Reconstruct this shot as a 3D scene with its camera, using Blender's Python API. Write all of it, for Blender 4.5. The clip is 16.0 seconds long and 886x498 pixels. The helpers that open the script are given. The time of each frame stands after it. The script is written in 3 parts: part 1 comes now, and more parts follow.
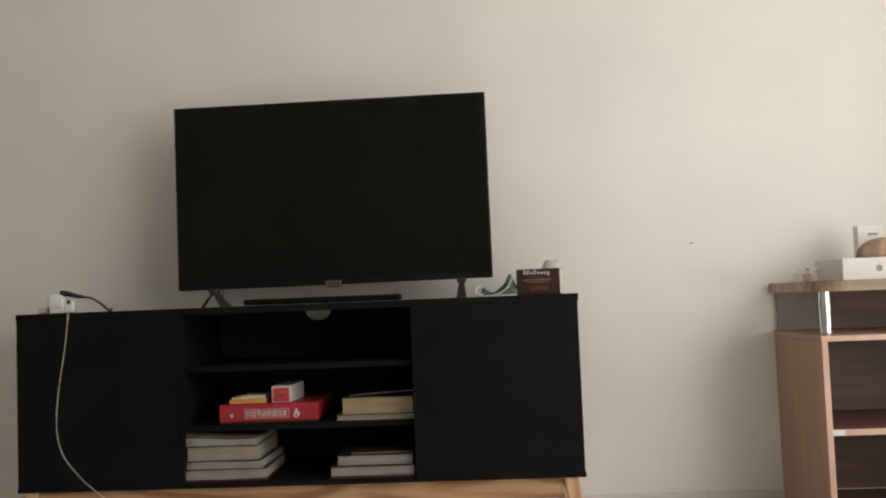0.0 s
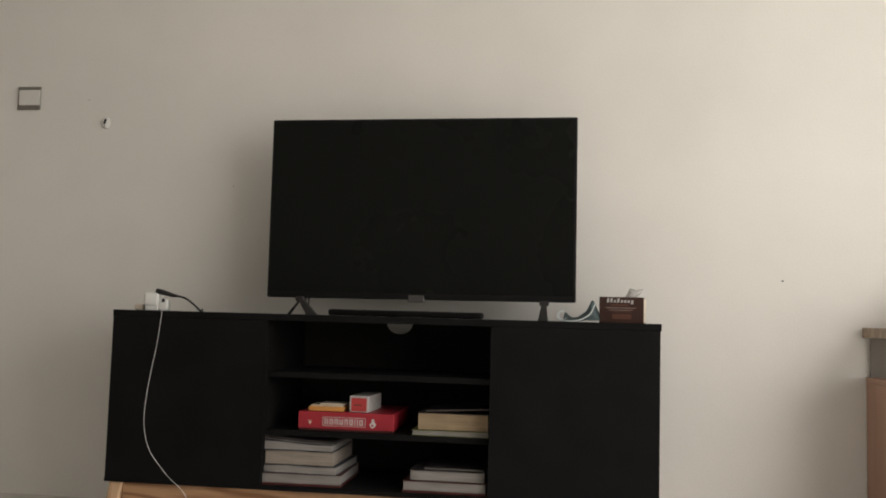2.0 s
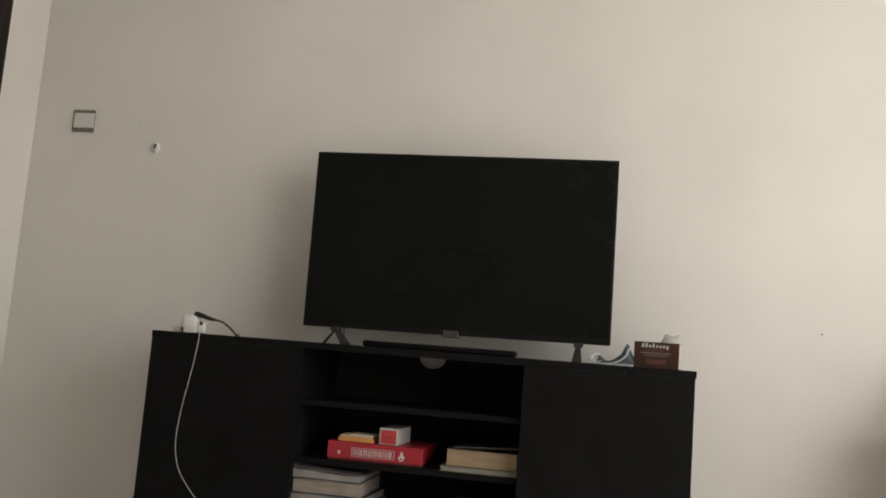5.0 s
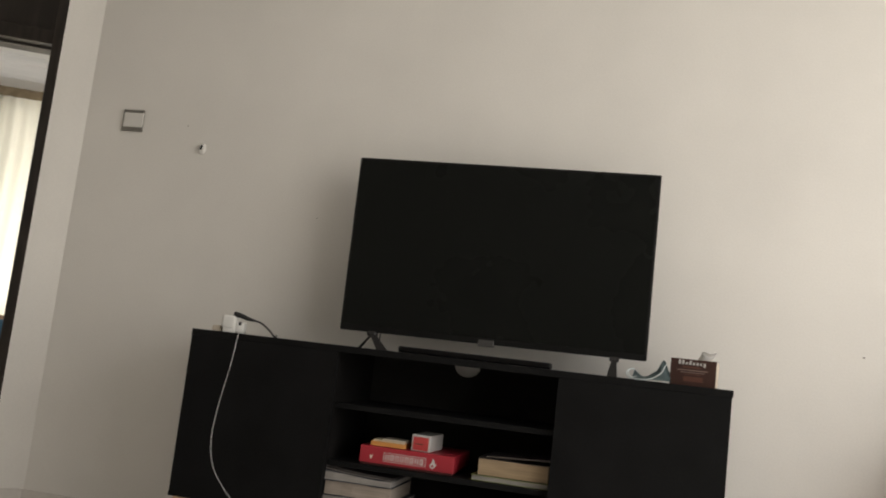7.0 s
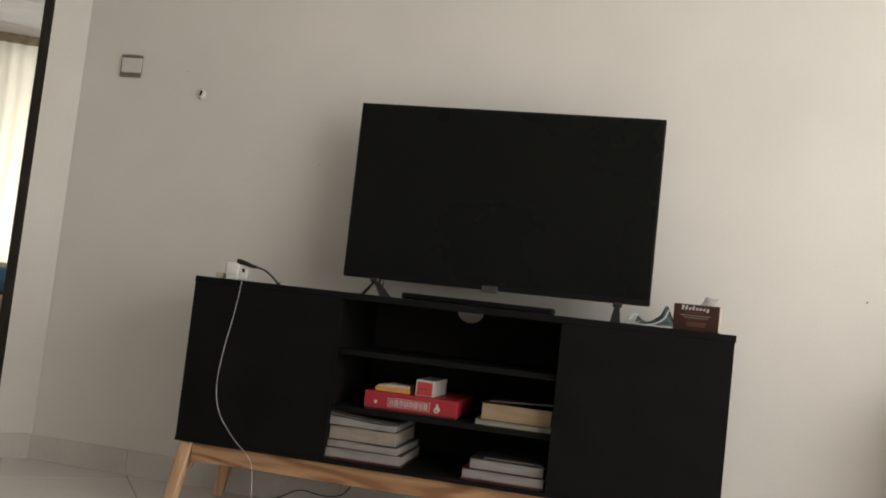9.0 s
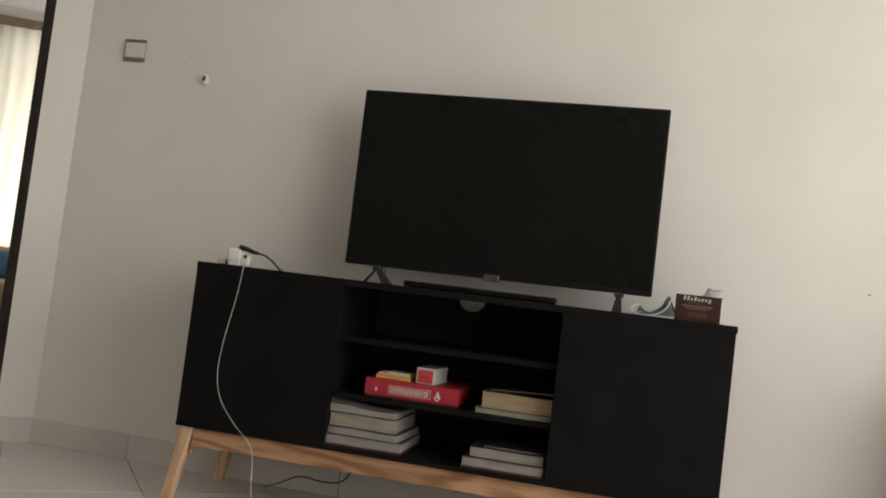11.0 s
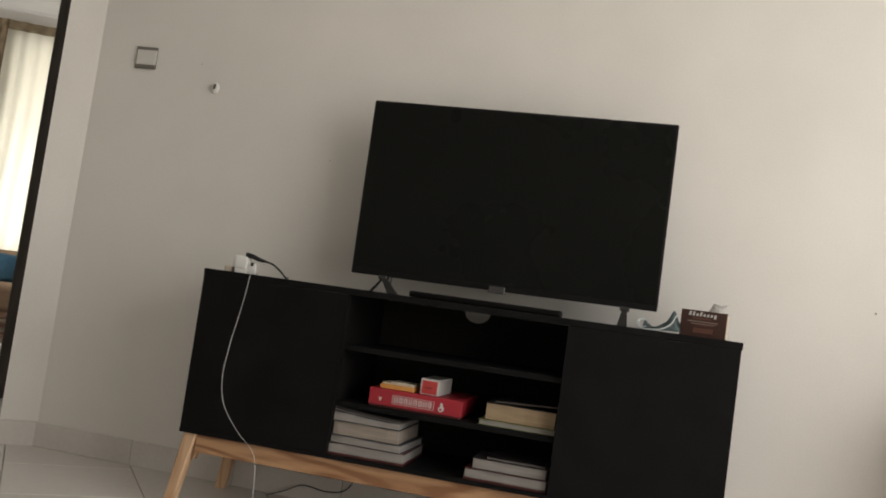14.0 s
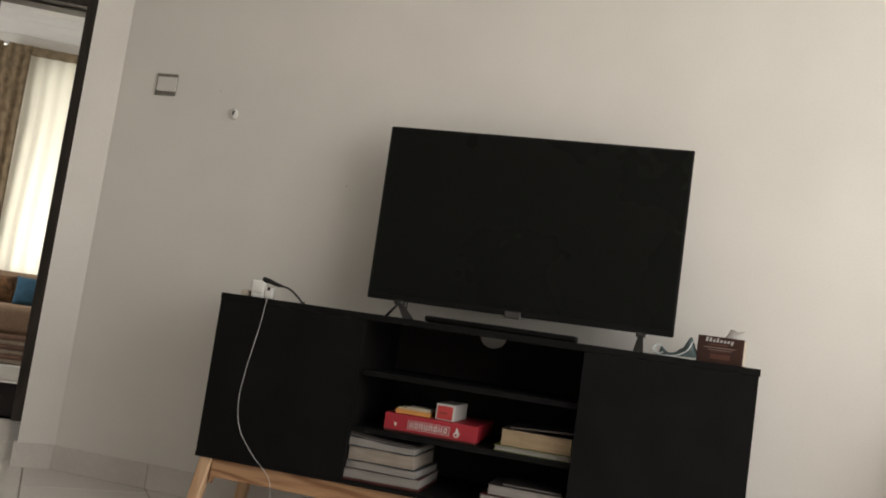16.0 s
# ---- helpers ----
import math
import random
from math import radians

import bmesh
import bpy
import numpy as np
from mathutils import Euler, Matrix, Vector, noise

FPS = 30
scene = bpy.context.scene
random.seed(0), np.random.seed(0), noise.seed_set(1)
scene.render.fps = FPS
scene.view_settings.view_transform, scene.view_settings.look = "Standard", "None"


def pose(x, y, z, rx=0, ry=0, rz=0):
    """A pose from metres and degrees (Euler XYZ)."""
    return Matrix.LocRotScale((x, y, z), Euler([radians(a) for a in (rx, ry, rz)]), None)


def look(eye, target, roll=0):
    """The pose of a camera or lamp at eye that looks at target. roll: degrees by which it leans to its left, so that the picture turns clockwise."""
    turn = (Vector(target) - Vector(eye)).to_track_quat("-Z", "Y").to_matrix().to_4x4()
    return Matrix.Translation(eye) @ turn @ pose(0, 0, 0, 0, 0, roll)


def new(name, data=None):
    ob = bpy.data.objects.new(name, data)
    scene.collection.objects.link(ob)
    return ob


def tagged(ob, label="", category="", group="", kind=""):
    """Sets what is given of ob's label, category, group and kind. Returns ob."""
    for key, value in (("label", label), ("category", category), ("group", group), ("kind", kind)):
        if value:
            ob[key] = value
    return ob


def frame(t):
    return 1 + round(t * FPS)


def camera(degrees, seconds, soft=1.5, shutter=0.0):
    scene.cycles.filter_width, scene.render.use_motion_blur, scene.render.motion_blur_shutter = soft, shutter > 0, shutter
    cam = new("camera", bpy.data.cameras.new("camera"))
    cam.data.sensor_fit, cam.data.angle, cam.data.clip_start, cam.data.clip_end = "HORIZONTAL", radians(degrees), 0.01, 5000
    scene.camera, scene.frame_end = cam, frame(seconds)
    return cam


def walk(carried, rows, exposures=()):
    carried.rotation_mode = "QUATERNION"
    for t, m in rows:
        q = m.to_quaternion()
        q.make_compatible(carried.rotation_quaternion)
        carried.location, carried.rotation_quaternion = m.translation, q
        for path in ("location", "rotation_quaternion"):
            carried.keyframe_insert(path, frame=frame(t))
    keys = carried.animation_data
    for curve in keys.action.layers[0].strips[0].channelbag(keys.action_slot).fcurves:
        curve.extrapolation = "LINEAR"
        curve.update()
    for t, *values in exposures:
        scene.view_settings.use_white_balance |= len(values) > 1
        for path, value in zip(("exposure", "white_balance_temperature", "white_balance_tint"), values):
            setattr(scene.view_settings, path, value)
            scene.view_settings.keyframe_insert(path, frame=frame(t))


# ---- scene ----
cam = camera(52.6, 16.0, soft=1.85, shutter=0.6)
PATH = [
    (0, (0.4658, -2.9112, 0.7301), (0.3713, -0.9165, 0.8398), -2.25),
    (0.2, (0.469, -2.9156, 0.7287), (0.3409, -0.9228, 0.8402), -1.25),
    (0.5, (0.4739, -2.9221, 0.7266), (0.2662, -0.938, 0.869), -0.01),
    (1, (0.4699, -2.9237, 0.7294), (0.2411, -0.9425, 0.879), 0.52),
    (1.5, (0.4691, -2.9317, 0.7232), (0.1947, -0.9569, 0.8809), 1.25),
    (2, (0.4619, -2.9295, 0.7219), (0.1837, -0.9554, 0.8822), 1.58),
    (2.5, (0.4688, -2.9317, 0.7156), (0.1698, -0.961, 0.8794), 2.14),
    (2.7, (0.4654, -2.9209, 0.7112), (0.1686, -0.9444, 0.7852), 3.04),
    (2.8, (0.4636, -2.9155, 0.7091), (0.2417, -0.9287, 0.7672), 3.82),
    (3, (0.4602, -2.9047, 0.7047), (0.2995, -0.9122, 0.7694), 3.35),
    (3.3, (0.459, -2.9091, 0.7037), (0.23, -0.9242, 0.7905), 4.02),
    (3.5, (0.4582, -2.9121, 0.7031), (0.2303, -0.929, 0.8259), 3.95),
    (3.7, (0.4612, -2.9235, 0.7054), (0.1742, -0.9513, 0.8727), 6.34),
    (3.8, (0.4628, -2.9293, 0.7066), (0.1323, -0.9687, 0.9231), 7.17),
    (4, (0.4658, -2.9407, 0.7089), (0.1207, -0.9926, 1.002), 4.79),
    (4.2, (0.4597, -2.9405, 0.7096), (0.12, -0.9855, 0.9598), 4.2),
    (6.3, (0.4614, -2.9506, 0.7131), (0.0584, -1.0056, 0.9465), 5.1),
    (6.5, (0.46, -2.949, 0.7144), (0.0666, -0.9992, 0.9229), 5.35),
    (7, (0.4622, -2.9529, 0.7157), (0.0167, -1.0191, 0.9645), 6.68),
    (7.5, (0.461, -2.953, 0.7171), (-0.0013, -1.0223, 0.959), 7.37),
    (8, (0.4596, -2.954, 0.7175), (-0.0053, -1.023, 0.9524), 6.77),
    (8.5, (0.456, -2.9495, 0.7171), (0.0066, -1.0084, 0.8912), 6.47),
    (9, (0.4545, -2.9448, 0.7163), (0.0171, -0.9975, 0.8461), 6.45),
    (11.5, (0.4557, -2.9407, 0.7125), (0.0188, -0.9918, 0.8171), 7.29),
    (12, (0.4547, -2.9419, 0.712), (0.0225, -0.9919, 0.8164), 7.54),
    (12.5, (0.4533, -2.9425, 0.7116), (0.0132, -0.9956, 0.8375), 7.7),
    (13, (0.4544, -2.9445, 0.7115), (0.0089, -1.0, 0.8542), 7.48),
    (13.5, (0.4554, -2.9451, 0.7112), (0.0019, -1.002, 0.8485), 7.68),
    (14, (0.4556, -2.9456, 0.7106), (-0.0008, -1.0027, 0.8403), 8.05),
    (14.5, (0.4571, -2.9473, 0.7121), (-0.0102, -1.0076, 0.8512), 7.61),
    (15, (0.4561, -2.9463, 0.7129), (-0.012, -1.007, 0.8534), 7.71),
    (15.5, (0.457, -2.9503, 0.7121), (-0.0277, -1.0164, 0.8713), 8.1),
    (16, (0.4575, -2.9535, 0.7115), (-0.0395, -1.0245, 0.8903), 8.28),
]
walk(cam, [(t, look(eye, aim, lean)) for t, eye, aim, lean in PATH])

# ---- light ----
world = bpy.data.worlds.new("sky")
scene.world = world
world.use_nodes = True
sky = world.node_tree.nodes.new("ShaderNodeTexSky")
sky.sky_type, sky.sun_disc, sky.sun_elevation, sky.sun_rotation = "NISHITA", False, radians(40), radians(200)
world.node_tree.links.new(sky.outputs[0], world.node_tree.nodes["Background"].inputs[0])
world.node_tree.nodes["Background"].inputs[1].default_value = 0.08


def area_lamp(name, m, width, height, watts, colour):
    lamp = bpy.data.lights.new(name, "AREA")
    lamp.shape, lamp.size, lamp.size_y, lamp.energy, lamp.color = "RECTANGLE", width, height, watts, colour
    ob = new(name, lamp)
    ob.matrix_world = m
    return ob


# daylight in the opening of the living room window
WIN_X, WIN_Y, WIN_Z, WIN_W, WIN_H = 2.33, -2.08, 1.38, 2.8, 2.1
area_lamp("window_light", look((WIN_X + 0.04, WIN_Y, WIN_Z), (0, WIN_Y, WIN_Z)), WIN_W - 0.06, WIN_H - 0.06, 65, (1.0, 0.94, 0.855))
# added fill lamp for the bedroom, in an unseen opening of its side wall
ROOM = pose(-2.476, 0.752, 0, 0, 0, 180 + 26)  # at the bedroom door: x along the door, -y into the bedroom
area_lamp("bedroom_fill_light", ROOM @ look((1.93, -1.3, 1.35), (0, -1.3, 1.35)), 1.1, 0.85, 21, (1.0, 0.97, 0.92))
scene.view_settings.exposure = 0.0

# ---- materials ----


def material(name, colour, rough=0.6, var=0.08, scale=6.0, fine=90.0, bump=0.05, metal=0.0, spec=0.5, stretch=(1, 1, 1), each=0.0, depth=0.002):
    m = bpy.data.materials.new(name)
    m.use_nodes = True
    n, link = m.node_tree.nodes, m.node_tree.links.new
    b = n["Principled BSDF"]
    b.inputs["Metallic"].default_value = metal
    b.inputs["Specular IOR Level"].default_value = spec
    co, mp = n.new("ShaderNodeTexCoord"), n.new("ShaderNodeMapping")
    mp.inputs["Scale"].default_value = stretch
    link(co.outputs["Object"], mp.inputs["Vector"])
    big, small = n.new("ShaderNodeTexNoise"), n.new("ShaderNodeTexNoise")
    big.inputs["Scale"].default_value, big.inputs["Detail"].default_value = scale, 4
    small.inputs["Scale"].default_value, small.inputs["Detail"].default_value = fine, 3
    for t in (big, small):
        link(mp.outputs[0], t.inputs["Vector"])
    add = n.new("ShaderNodeMath")
    add.operation = "MULTIPLY_ADD"
    link(small.outputs["Fac"], add.inputs[0])
    add.inputs[1].default_value = 0.5
    link(big.outputs["Fac"], add.inputs[2])
    ramp = n.new("ShaderNodeValToRGB")
    e = ramp.color_ramp.elements
    e[0].position, e[1].position = 0.5, 1.0
    e[0].color = (*[c * (1 - var) for c in colour], 1)
    e[1].color = (*[min(1, c * (1 + var)) for c in colour], 1)
    link(add.outputs[0], ramp.inputs[0])
    out = ramp.outputs[0]
    if each:
        info, hsv, mr = n.new("ShaderNodeObjectInfo"), n.new("ShaderNodeHueSaturation"), n.new("ShaderNodeMapRange")
        mr.inputs["To Min"].default_value, mr.inputs["To Max"].default_value = 1 - each, 1 + each
        link(info.outputs["Random"], mr.inputs["Value"])
        link(mr.outputs[0], hsv.inputs["Value"])
        link(out, hsv.inputs["Color"])
        out = hsv.outputs[0]
    link(out, b.inputs["Base Color"])
    rr = n.new("ShaderNodeMapRange")
    rr.inputs["To Min"].default_value, rr.inputs["To Max"].default_value = max(0.02, rough - 0.08), min(1, rough + 0.08)
    link(big.outputs["Fac"], rr.inputs["Value"])
    link(rr.outputs[0], b.inputs["Roughness"])
    if bump:
        bp = n.new("ShaderNodeBump")
        bp.inputs["Strength"].default_value, bp.inputs["Distance"].default_value = bump, depth
        link(small.outputs["Fac"], bp.inputs["Height"])
        link(bp.outputs[0], b.inputs["Normal"])
    return m


def wood(name, light, dark, axis=0, rough=0.5, rings=9.0):
    m = bpy.data.materials.new(name)
    m.use_nodes = True
    n, link = m.node_tree.nodes, m.node_tree.links.new
    b = n["Principled BSDF"]
    co, mp = n.new("ShaderNodeTexCoord"), n.new("ShaderNodeMapping")
    stretch = [6.0, 6.0, 6.0]
    stretch[axis] = 0.7
    mp.inputs["Scale"].default_value = stretch
    link(co.outputs["Object"], mp.inputs["Vector"])
    warp, wave, fibre = n.new("ShaderNodeTexNoise"), n.new("ShaderNodeTexNoise"), n.new("ShaderNodeTexNoise")
    warp.inputs["Scale"].default_value, warp.inputs["Detail"].default_value = 1.6, 2
    wave.inputs["Scale"].default_value, wave.inputs["Detail"].default_value, wave.inputs["Distortion"].default_value = 3.0, 2, 1.2
    fibre.inputs["Scale"].default_value, fibre.inputs["Detail"].default_value = 45, 4
    for t in (warp, wave, fibre):
        link(mp.outputs[0], t.inputs["Vector"])
    mul, sine = n.new("ShaderNodeMath"), n.new("ShaderNodeMath")
    mul.operation, sine.operation = "MULTIPLY", "SINE"
    link(warp.outputs["Fac"], mul.inputs[0])
    mul.inputs[1].default_value = rings * 6.3
    link(mul.outputs[0], sine.inputs[0])
    mix = n.new("ShaderNodeMath")
    mix.operation = "MULTIPLY_ADD"
    link(sine.outputs[0], mix.inputs[0])
    mix.inputs[1].default_value = 0.27
    link(wave.outputs["Fac"], mix.inputs[2])
    mix2 = n.new("ShaderNodeMath")
    mix2.operation = "MULTIPLY_ADD"
    link(fibre.outputs["Fac"], mix2.inputs[0])
    mix2.inputs[1].default_value = 0.35
    link(mix.outputs[0], mix2.inputs[2])
    ramp = n.new("ShaderNodeValToRGB")
    e = ramp.color_ramp.elements
    e[0].position, e[1].position = 0.40, 0.95
    e[0].color, e[1].color = (*dark, 1), (*light, 1)
    link(mix2.outputs[0], ramp.inputs[0])
    link(ramp.outputs[0], b.inputs["Base Color"])
    b.inputs["Roughness"].default_value = rough
    bp = n.new("ShaderNodeBump")
    bp.inputs["Strength"].default_value, bp.inputs["Distance"].default_value = 0.15, 0.001
    link(fibre.outputs["Fac"], bp.inputs["Height"])
    link(bp.outputs[0], b.inputs["Normal"])
    return m


def cloth(name, colour, through_light, var=0.15, scale=(1, 1, 1)):
    m = material(name, colour, 0.9, var, 7, 160, 0.2, spec=0.1, stretch=scale)
    n, link = m.node_tree.nodes, m.node_tree.links.new
    tr, mix = n.new("ShaderNodeBsdfTranslucent"), n.new("ShaderNodeMixShader")
    tr.inputs["Color"].default_value = (*colour, 1)
    mix.inputs[0].default_value = through_light
    link(n["Principled BSDF"].outputs[0], mix.inputs[1])
    link(tr.outputs[0], mix.inputs[2])
    link(mix.outputs[0], n["Material Output"].inputs["Surface"])
    return m


def glow(name, colour, strength):
    m = bpy.data.materials.new(name)
    m.use_nodes = True
    b = m.node_tree.nodes["Principled BSDF"]
    b.inputs["Base Color"].default_value = (*colour, 1)
    b.inputs["Emission Color"].default_value = (*colour, 1)
    b.inputs["Emission Strength"].default_value = strength
    return m


WALL = material("wall_paint", (0.80, 0.775, 0.735), 0.75, 0.05, 2.2, 170, 0.22, spec=0.25, depth=0.0015)
CEIL = material("ceiling_paint", (0.82, 0.81, 0.79), 0.9, 0.02, 2, 150, 0.1)
TILE = material("floor_tile", (0.70, 0.67, 0.635), 0.24, 0.05, 1.2, 40, 0.01, each=0.03)
GROUT = material("grout", (0.32, 0.295, 0.27), 0.9, 0.2, 10, 200, 0.2)
SKIRT = material("skirting_tile", (0.67, 0.635, 0.595), 0.4, 0.07, 4, 60, 0.02)
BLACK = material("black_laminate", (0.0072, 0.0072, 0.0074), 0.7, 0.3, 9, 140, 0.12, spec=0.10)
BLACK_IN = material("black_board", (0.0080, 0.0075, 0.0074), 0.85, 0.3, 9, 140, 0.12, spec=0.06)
# cabinet black made lighter for the back panel, softening the deep shade there
LIFTED_BLACK = material("lifted_black", (0.020, 0.0185, 0.017), 0.8, 0.25, 12, 160, 0.1, spec=0.1)
PINE = wood("pine", (0.54, 0.315, 0.17), (0.29, 0.135, 0.062), 0, rings=7.5)
PINE_LEG = wood("pine_leg", (0.70, 0.47, 0.29), (0.50, 0.29, 0.16), 2)
SCREEN = material("screen_glass", (0.0066, 0.0074, 0.0066), 0.28, 0.1, 3, 60, 0.0, spec=0.13)
BEZEL = material("bezel_plastic", (0.006, 0.006, 0.006), 0.5, 0.2, 20, 300, 0.1, spec=0.2)
FOOT = material("foot_plastic", (0.030, 0.028, 0.027), 0.45, 0.2, 20, 300, 0.1)
BADGE = material("badge_metal", (0.085, 0.082, 0.08), 0.4, 0.1, 40, 300, 0.05, metal=0.3)
WHITE = material("white_plastic", (0.78, 0.77, 0.74), 0.4, 0.04, 12, 200, 0.03)
WIRE_W = material("white_wire", (0.88, 0.87, 0.85), 0.5, 0.04, 12, 200, 0.0)
WIRE_B = material("black_wire", (0.012, 0.012, 0.012), 0.5, 0.1, 20, 200, 0.0)
SWITCH_G = material("switch_metal", (0.22, 0.205, 0.185), 0.45, 0.08, 30, 250, 0.03, metal=0.4)
SWITCH_W = material("rocker_plastic", (0.72, 0.70, 0.665), 0.4, 0.04, 12, 200, 0.03)
PAPER = material("paper", (0.56, 0.54, 0.52), 0.9, 0.05, 8, 30, 0.1)
CREAM = material("cream_paper", (0.66, 0.56, 0.40), 0.9, 0.08, 8, 30, 0.1)
TAN = material("tan_paper", (0.66, 0.58, 0.48), 0.9, 0.08, 8, 30, 0.1)
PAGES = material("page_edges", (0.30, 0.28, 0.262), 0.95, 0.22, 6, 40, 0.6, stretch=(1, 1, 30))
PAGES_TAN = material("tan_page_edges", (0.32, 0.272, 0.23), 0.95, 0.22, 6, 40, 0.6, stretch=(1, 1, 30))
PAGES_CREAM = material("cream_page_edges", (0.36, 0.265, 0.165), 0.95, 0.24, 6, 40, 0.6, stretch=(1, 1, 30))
COVER_RED = material("dark_red_cover", (0.070, 0.014, 0.013), 0.5, 0.15, 12, 90, 0.05)
COVER_DARK = material("dark_cover", (0.03, 0.025, 0.025), 0.45, 0.2, 12, 90, 0.05)
COVER_BLUE = material("blue_cover", (0.05, 0.06, 0.08), 0.5, 0.15, 12, 90, 0.05)
COVER_GREEN = material("green_cover", (0.20, 0.23, 0.07), 0.5, 0.15, 12, 90, 0.05)
COVER_WHITE = material("white_cover", (0.70, 0.68, 0.66), 0.5, 0.08, 12, 90, 0.05)
RED = material("red_card", (0.36, 0.020, 0.034), 0.45, 0.08, 10, 120, 0.05)
RED_2 = material("red_print", (0.55, 0.06, 0.06), 0.5, 0.1, 10, 120, 0.05)
ORANGE = material("orange_print", (0.72, 0.34, 0.09), 0.6, 0.1, 10, 120, 0.05)
BROWN_BOX = material("brown_card", (0.048, 0.018, 0.012), 0.45, 0.15, 14, 120, 0.05)
PRINT = material("pale_print", (0.27, 0.20, 0.17), 0.6, 0.2, 40, 120, 0.0)
COPPER = material("copper_print", (0.12, 0.048, 0.032), 0.45, 0.1, 14, 120, 0.05)
TISSUE = cloth("tissue_paper", (0.85, 0.84, 0.82), 0.55, 0.04)
MASK_B = cloth("mask_fabric", (0.205, 0.265, 0.272), 0.2, 0.1)
MASK_W = cloth("mask_lining", (0.75, 0.80, 0.80), 0.25, 0.05)
SIDE = wood("brown_laminate", (0.43, 0.25, 0.175), (0.38, 0.215, 0.15), 2, 0.45, 2)
SIDE_EDGE = wood("edge_band", (0.66, 0.45, 0.36), (0.56, 0.36, 0.28), 2, 0.45, 3)
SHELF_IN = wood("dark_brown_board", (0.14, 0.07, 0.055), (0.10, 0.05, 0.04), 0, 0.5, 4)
PLATE = wood("top_board", (0.37, 0.27, 0.18), (0.25, 0.17, 0.11), 0, 0.4, 6)
# grey of the nail heads, and of the wall's shade below the raised top
RACK = material("wall_shade_nail_grey", (0.23, 0.205, 0.175), 0.5, 0.1, 8, 90, 0.03)
CHROME = material("chrome", (0.75, 0.75, 0.76), 0.10, 0.03, 30, 200, 0.0, metal=1.0)
GREY = material("grey_print", (0.25, 0.25, 0.25), 0.5, 0.1, 30, 200, 0.0)
BRUSH = wood("brown_wood", (0.42, 0.28, 0.19), (0.26, 0.16, 0.10), 2, 0.5, 6)
FRAME_D = wood("dark_wood", (0.068, 0.054, 0.045), (0.046, 0.036, 0.030), 2, 0.4, 5)
FRAME_EDGE = material("frame_edge", (0.20, 0.18, 0.165), 0.5, 0.1, 8, 90, 0.05)
SHEER = cloth("sheer_fabric", (0.86, 0.84, 0.76), 0.72, 0.15, (3, 3, 0.1))
DRAPE = cloth("drape_fabric", (0.225, 0.17, 0.11), 0.12, 0.5, (4, 4, 2.5))
DRAPE_TOP = cloth("drape_heading", (0.26, 0.205, 0.135), 0.12, 0.2)
BEDDING = material("tan_bedding", (0.27, 0.18, 0.115), 0.95, 0.2, 9, 60, 0.5)
SHEET = material("white_sheet", (0.78, 0.75, 0.70), 0.9, 0.05, 9, 60, 0.4)
STRIPE_A = material("brown_stripe", (0.21, 0.12, 0.085), 0.95, 0.2, 20, 90, 0.5)
STRIPE_B = material("beige_stripe", (0.40, 0.32, 0.25), 0.95, 0.2, 20, 90, 0.5)
BLUE = material("blue_fabric", (0.028, 0.09, 0.145), 0.9, 0.25, 18, 120, 0.4)
PATTERN = material("brown_pattern", (0.14, 0.07, 0.03), 0.95, 0.7, 26, 120, 0.4)
MAT = material("dark_mat", (0.006, 0.004, 0.004), 0.95, 0.3, 30, 200, 0.6, spec=0.05)
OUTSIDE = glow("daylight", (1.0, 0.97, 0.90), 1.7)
# brightness painted into the glow by height: strong low down, dim towards the top
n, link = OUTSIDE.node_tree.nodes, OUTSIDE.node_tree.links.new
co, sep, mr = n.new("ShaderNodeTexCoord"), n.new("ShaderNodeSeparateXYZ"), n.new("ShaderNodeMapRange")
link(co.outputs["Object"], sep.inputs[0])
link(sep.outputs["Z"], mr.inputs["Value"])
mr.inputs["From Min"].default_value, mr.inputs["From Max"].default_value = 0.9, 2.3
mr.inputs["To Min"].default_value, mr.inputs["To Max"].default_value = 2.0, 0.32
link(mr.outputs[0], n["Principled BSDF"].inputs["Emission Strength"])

# ---- makers ----


def thing(name, label, category, m=None, group="", kind=""):
    ob = new(name)
    ob.empty_display_size = 0.05
    ob.matrix_world = m if m is not None else Matrix()
    return tagged(ob, label, category, group, kind)


def part(name, bm, mat, parent=None, label="", smooth=False, shift=None):
    me = bpy.data.meshes.new(name)
    bmesh.ops.recalc_face_normals(bm, faces=bm.faces)
    bm.to_mesh(me)
    bm.free()
    me.materials.append(mat)
    if smooth:
        me.polygons.foreach_set("use_smooth", [True] * len(me.polygons))
    ob = new(name, me)
    ob.parent = parent
    if shift is not None:
        ob.matrix_basis = shift
    return tagged(ob, label)


def box(x0, x1, y0, y1, z0, z1, bevel=0.0, bm=None, seg=1):
    bm = bm or bmesh.new()
    c = bmesh.ops.create_cube(bm, size=1)["verts"]
    bmesh.ops.scale(bm, verts=c, vec=(x1 - x0, y1 - y0, z1 - z0))
    bmesh.ops.translate(bm, verts=c, vec=((x0 + x1) / 2, (y0 + y1) / 2, (z0 + z1) / 2))
    if bevel:
        edges = list({e for v in c for e in v.link_edges})
        bmesh.ops.bevel(bm, geom=edges, offset=bevel, segments=seg, affect="EDGES", profile=0.5)
    return bm


def prism(points, z0, z1, bm=None):
    """A plan outline raised from z0 to z1."""
    bm = bm or bmesh.new()
    low = [bm.verts.new((x, y, z0)) for x, y in points]
    top = [bm.verts.new((x, y, z1)) for x, y in points]
    bm.faces.new(low[::-1]), bm.faces.new(top)
    for i in range(len(points)):
        j = (i + 1) % len(points)
        bm.faces.new((low[i], low[j], top[j], top[i]))
    return bm


